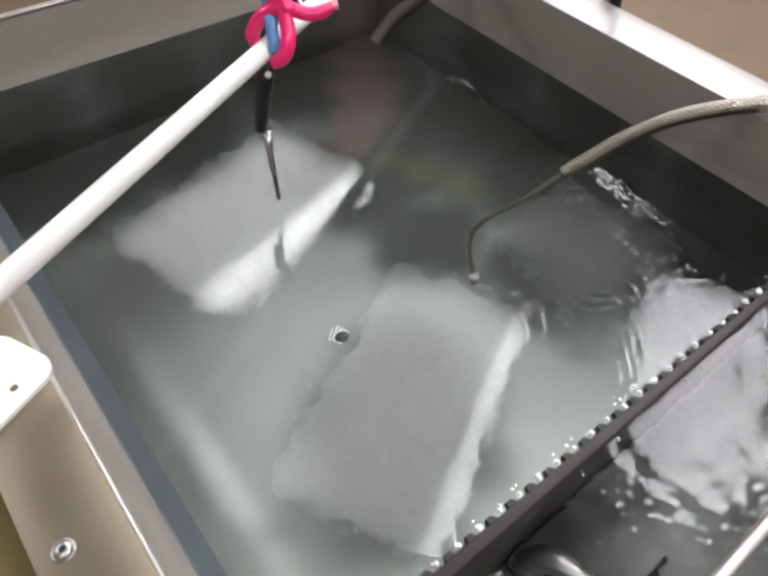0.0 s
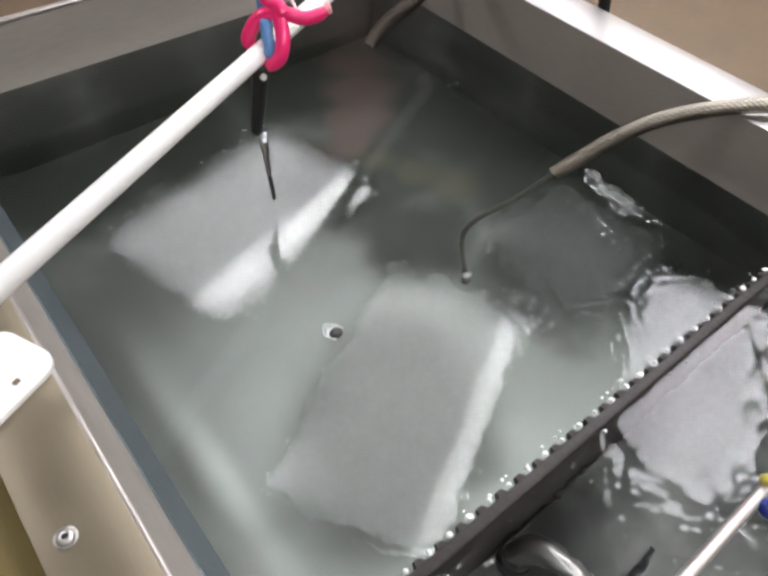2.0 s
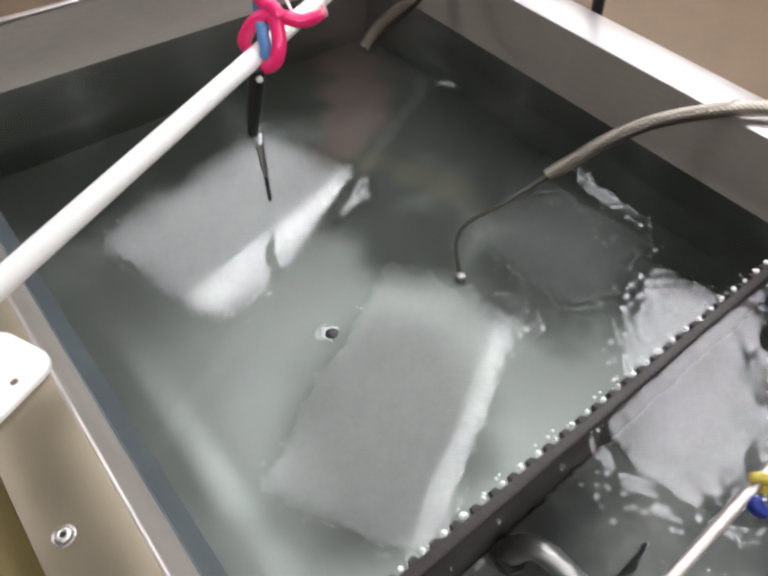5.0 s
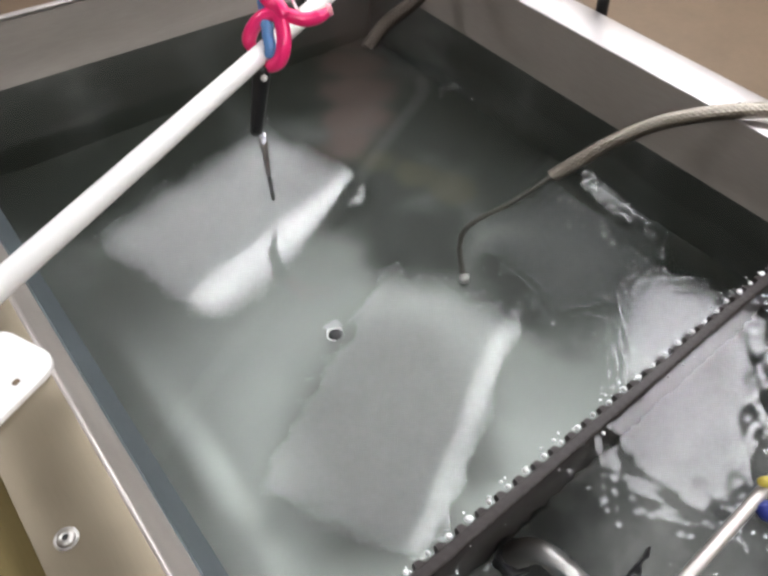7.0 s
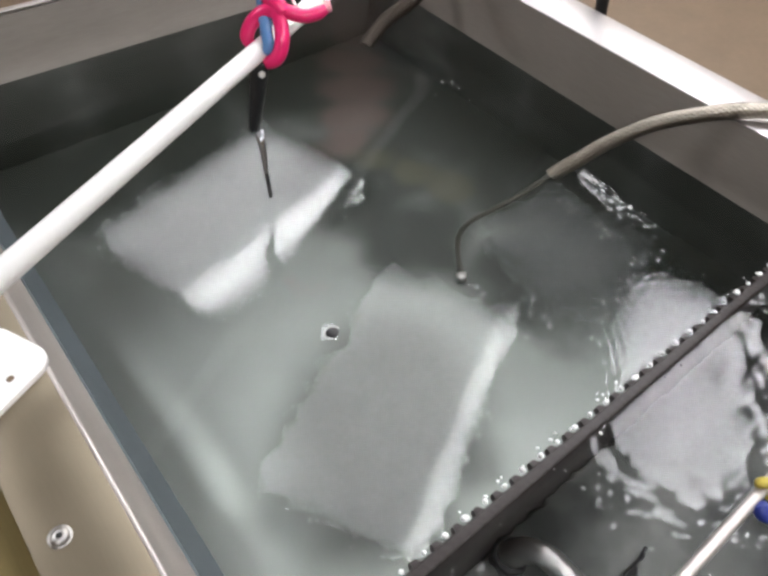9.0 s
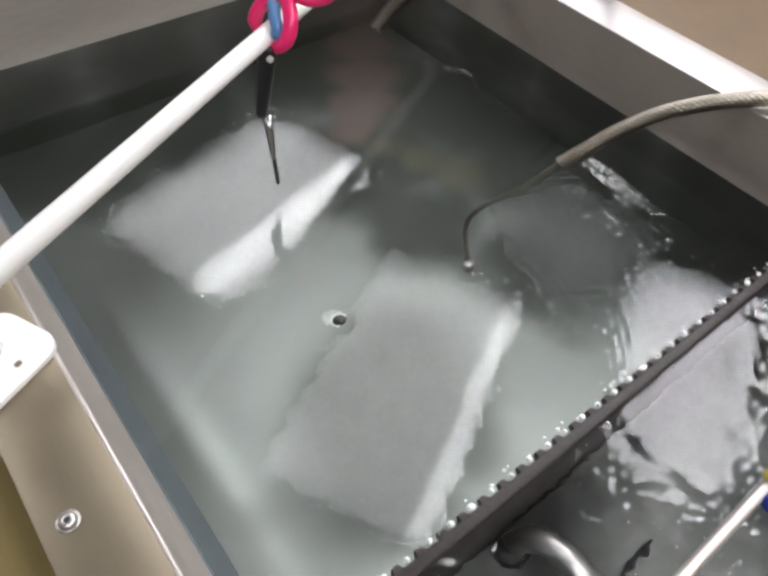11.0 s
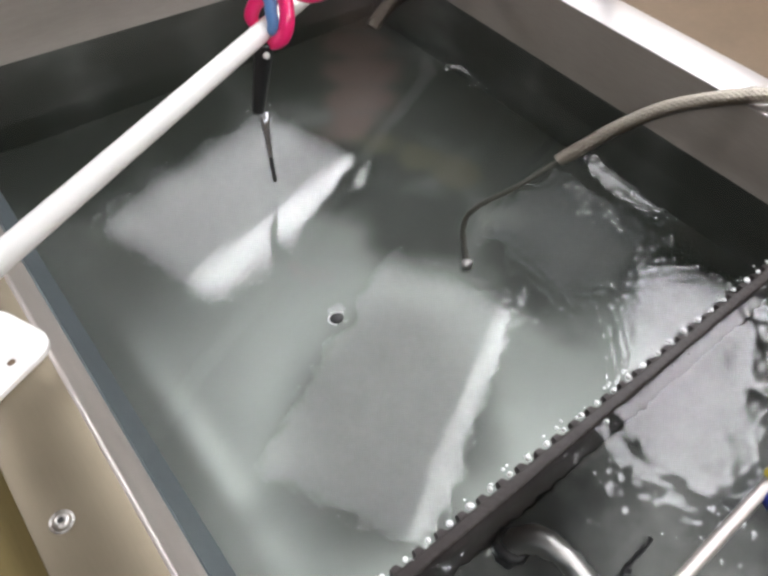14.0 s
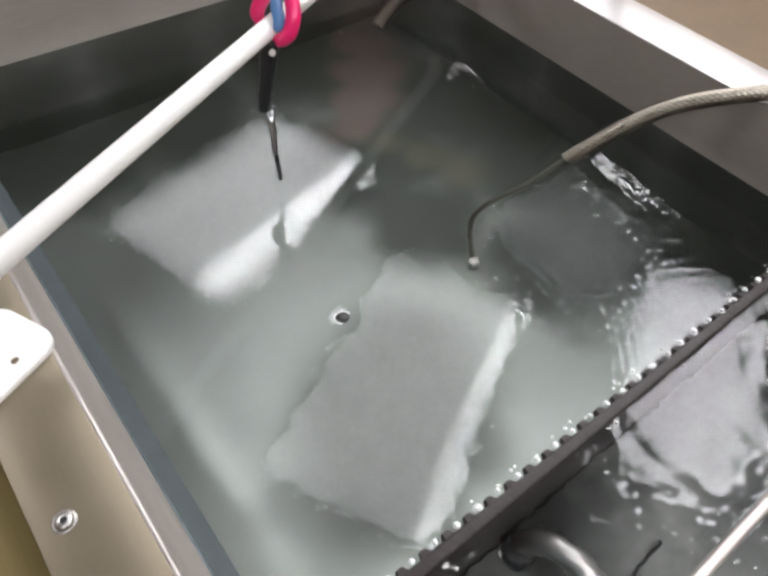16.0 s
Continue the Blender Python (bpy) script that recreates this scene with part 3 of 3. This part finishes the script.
part("band", blob_tube([on_tie(0.003, 0.034, 0.008), on_tie(0.009, 0.027, 0.012), on_tie(0.010, 0.016, 0.012), on_tie(0.013, 0.004, 0.012), on_tie(0.010, -0.006, 0.006)], 0.0064, 0.0058, 12), BLUE, tie, "blue wire wrapping")
part("band", blob_tube([on_tie(0.000, 0.058, 0.004), on_tie(0.001, 0.050, 0.004), on_tie(0.003, 0.040, 0.005)], 0.0045, 0.004), BLUE, tie, "blue wire wrapping")
part("cord", tube(spline([on_tie(0.022, 0.085, 0.002), on_tie(0.032, 0.062, 0.008), on_tie(0.042, 0.044, 0.014)], 10), 0.0016, 10), WHITE_PVC, tie, "thin white cord")

P_TOP, P_MID, P_TIP = Vector((0.2862, 0.5111, 1.0160)), Vector((0.2686, 0.5083, 0.9380)), Vector((0.2644, 0.4764, 0.8680))
probe = thing("temperature_probe", *P_TOP, label="black handled metal probe hanging just above the water", category="probe")
hd = (P_MID - P_TOP)
part("handle", tube([hd * s for s in (0, 0.03, 0.1, 0.5, 0.8, 0.95, 1.0)], lambda u: 0.0100 - 0.0038 * u if 0.01 < u < 0.985 else 0.005, 18), BLACK_PLASTIC, probe, "black plastic handle")
part("cap", lathe([(0.0001, -0.005), (0.0034, -0.002), (0.0036, 0.001), (0.0001, 0.004)], 14), WHITE_PVC, probe, "small white plug").location = hd * 0.22 + TIE_OUT * 0.0095 + TIE_RIGHT * 0.0055
sd = P_TIP - P_MID
part("stem", tube([hd * 0.98 + TIE_RIGHT * 0.006, hd + sd * 0.2 + TIE_RIGHT * 0.005, hd + sd * 0.6 + TIE_RIGHT * 0.002, hd + sd * 0.62 + TIE_RIGHT * 0.002], lambda u: 0.0052 - 0.0022 * u, 14), PROBE_STEEL, probe, "grey metal stem")
part("tip", tube([hd + sd * 0.62 + TIE_RIGHT * 0.002, hd + sd * 0.64 + TIE_RIGHT * 0.002, hd + sd * 0.97, hd + sd], lambda u: 0.0024 if u < 0.97 else 0.0012, 12), BLACK_PLASTIC, probe, "dark sensor tip")

# white plate on the rim
plate = thing("rod_bracket", -0.057, 0.354, RIM + 0.0022, 25, label="white plastic bracket foot with rounded corners on the rim", category="bracket", group="rod brackets")


part("plate", rounded_plate(0.080, 0.068, 0.005, 0.018), WHITE_PVC, plate, smooth=False)
post_x, post_y = 0.004, 0.009
part("post", tube([Vector((post_x, post_y, 0.006)), Vector((post_x, post_y, 0.010)), Vector((post_x, post_y, 0.074))], lambda u: 0.013 - 0.006 * min(1, u * 3), 20), WHITE_PVC, plate)
part("saddle", box(post_x - 0.012, post_x + 0.012, post_y - 0.012, post_y + 0.012, 0.064, 0.072, 0.002), WHITE_PVC, plate)
part("slot", rounded_plate(0.006, 0.005, 0.001, 0.002), FLOOR, plate, "small brown stain", smooth=False).location = (0.008, -0.020, 0.0048)
far = rod_at(0.88)
copy_thing(plate, pose(far.x, far.y, RIM + 0.0022, 0, 0, 27))

# thin rod with its ties over the second chamber
rod2 = thing("thin_rod", TX0 - 0.04, -0.056, RIM + 0.0065, label="thin pale metal rod laid across the tank", category="rod")
part("bar", tube([Vector((s, 0, 0)) for s in (0, 0.002, 0.84, 0.842)], lambda u: 0.0044 if 0.001 < u < 0.999 else 0.0036, 18), STEEL, rod2)
part("tie", blob_tube([Vector((0.389, 0.006, 0.006)), Vector((0.395, 0.001, 0.008)), Vector((0.400, -0.006, 0.003)), Vector((0.395, -0.005, -0.006))], 0.004, 0.004), YELLOW, rod2, "yellow tie")
part("tie", blob_tube([Vector((0.382, -0.003, 0.002)), Vector((0.380, -0.010, -0.002)), Vector((0.385, -0.016, -0.006))], 0.006, 0.005), DARK_BLUE, rod2, "dark blue tie")

# drowned fitting in the second chamber
stub = thing("pipe_elbow", 0.246, 0.045, FLOOR_Z + 0.012, label="sunken grey steel pipe elbow in the second chamber", category="pipe")
part("pipe", tube(spline([(0.0, 0.002, 0.0), (0.004, -0.002, 0.028), (0.014, -0.016, 0.046), (0.020, -0.044, 0.048), (0.020, -0.080, 0.040)], 12), 0.0125, 24), SCREW_STEEL, stub)
part("collar", lathe([(0.018, 0), (0.018, 0.014), (0.0165, 0.016), (0.0145, 0.016)], 24), BLACK_PLASTIC, stub, "dark collar")
strut = thing("sunken_strut", 0.30, -0.045, FLOOR_Z + 0.012, label="thin dark strut lying on the tank's floor", category="strut")
part("strut", tube([Vector((0, 0, 0.005)), Vector((0.012, 0.006, 0.005)), Vector((0.06, 0.012, 0.005))], 0.002, 10), BLACK_PLASTIC, strut)

# cable hanging behind the tank
cable = thing("cable", 0.845, 0.47, 0.0, label="dark cable hanging behind the tank's rim", category="cable")
part("cord", tube(spline([(0.02, 0, 0.010), (0.005, 0.0, 0.3), (-0.005, 0.0, 0.7), (-0.012, 0.012, 0.93), (-0.006, 0.05, 1.08), (0.03, 0.12, 1.2)], 12), 0.009, 14), BLACK_PLASTIC, cable)


# ---- what moves ----
def motions():
    rng = random.Random(11)
    rows, rows2 = [(0.0, pose(0, 0, WATER))], [(0.0, pose(0, 0, WATER - 0.003))]
    t = 0.0
    while t < 16.0:
        t = round(min(16.0, t + 0.25), 3)
        rows.append((t, pose(rng.uniform(-0.006, 0.006), rng.uniform(-0.0025, 0.0025), WATER)))
        rows2.append((t, pose(rng.uniform(-0.007, 0.007), rng.uniform(-0.003, 0.0), WATER - 0.003)))
    walk(water, rows)
    walk(chamber_water, rows2)
    deep, top = pose(*DROP, 0.60), pose(*DROP, WATER + 0.0008)
    for r, c in zip(CRESTS, crests):
        a = 2.64 + r / 0.31
        walk(c, [(0.0, deep), (a - 0.08, deep), (a, top), (a + 0.2, top), (a + 0.34, deep), (16.0, deep)])


motions()
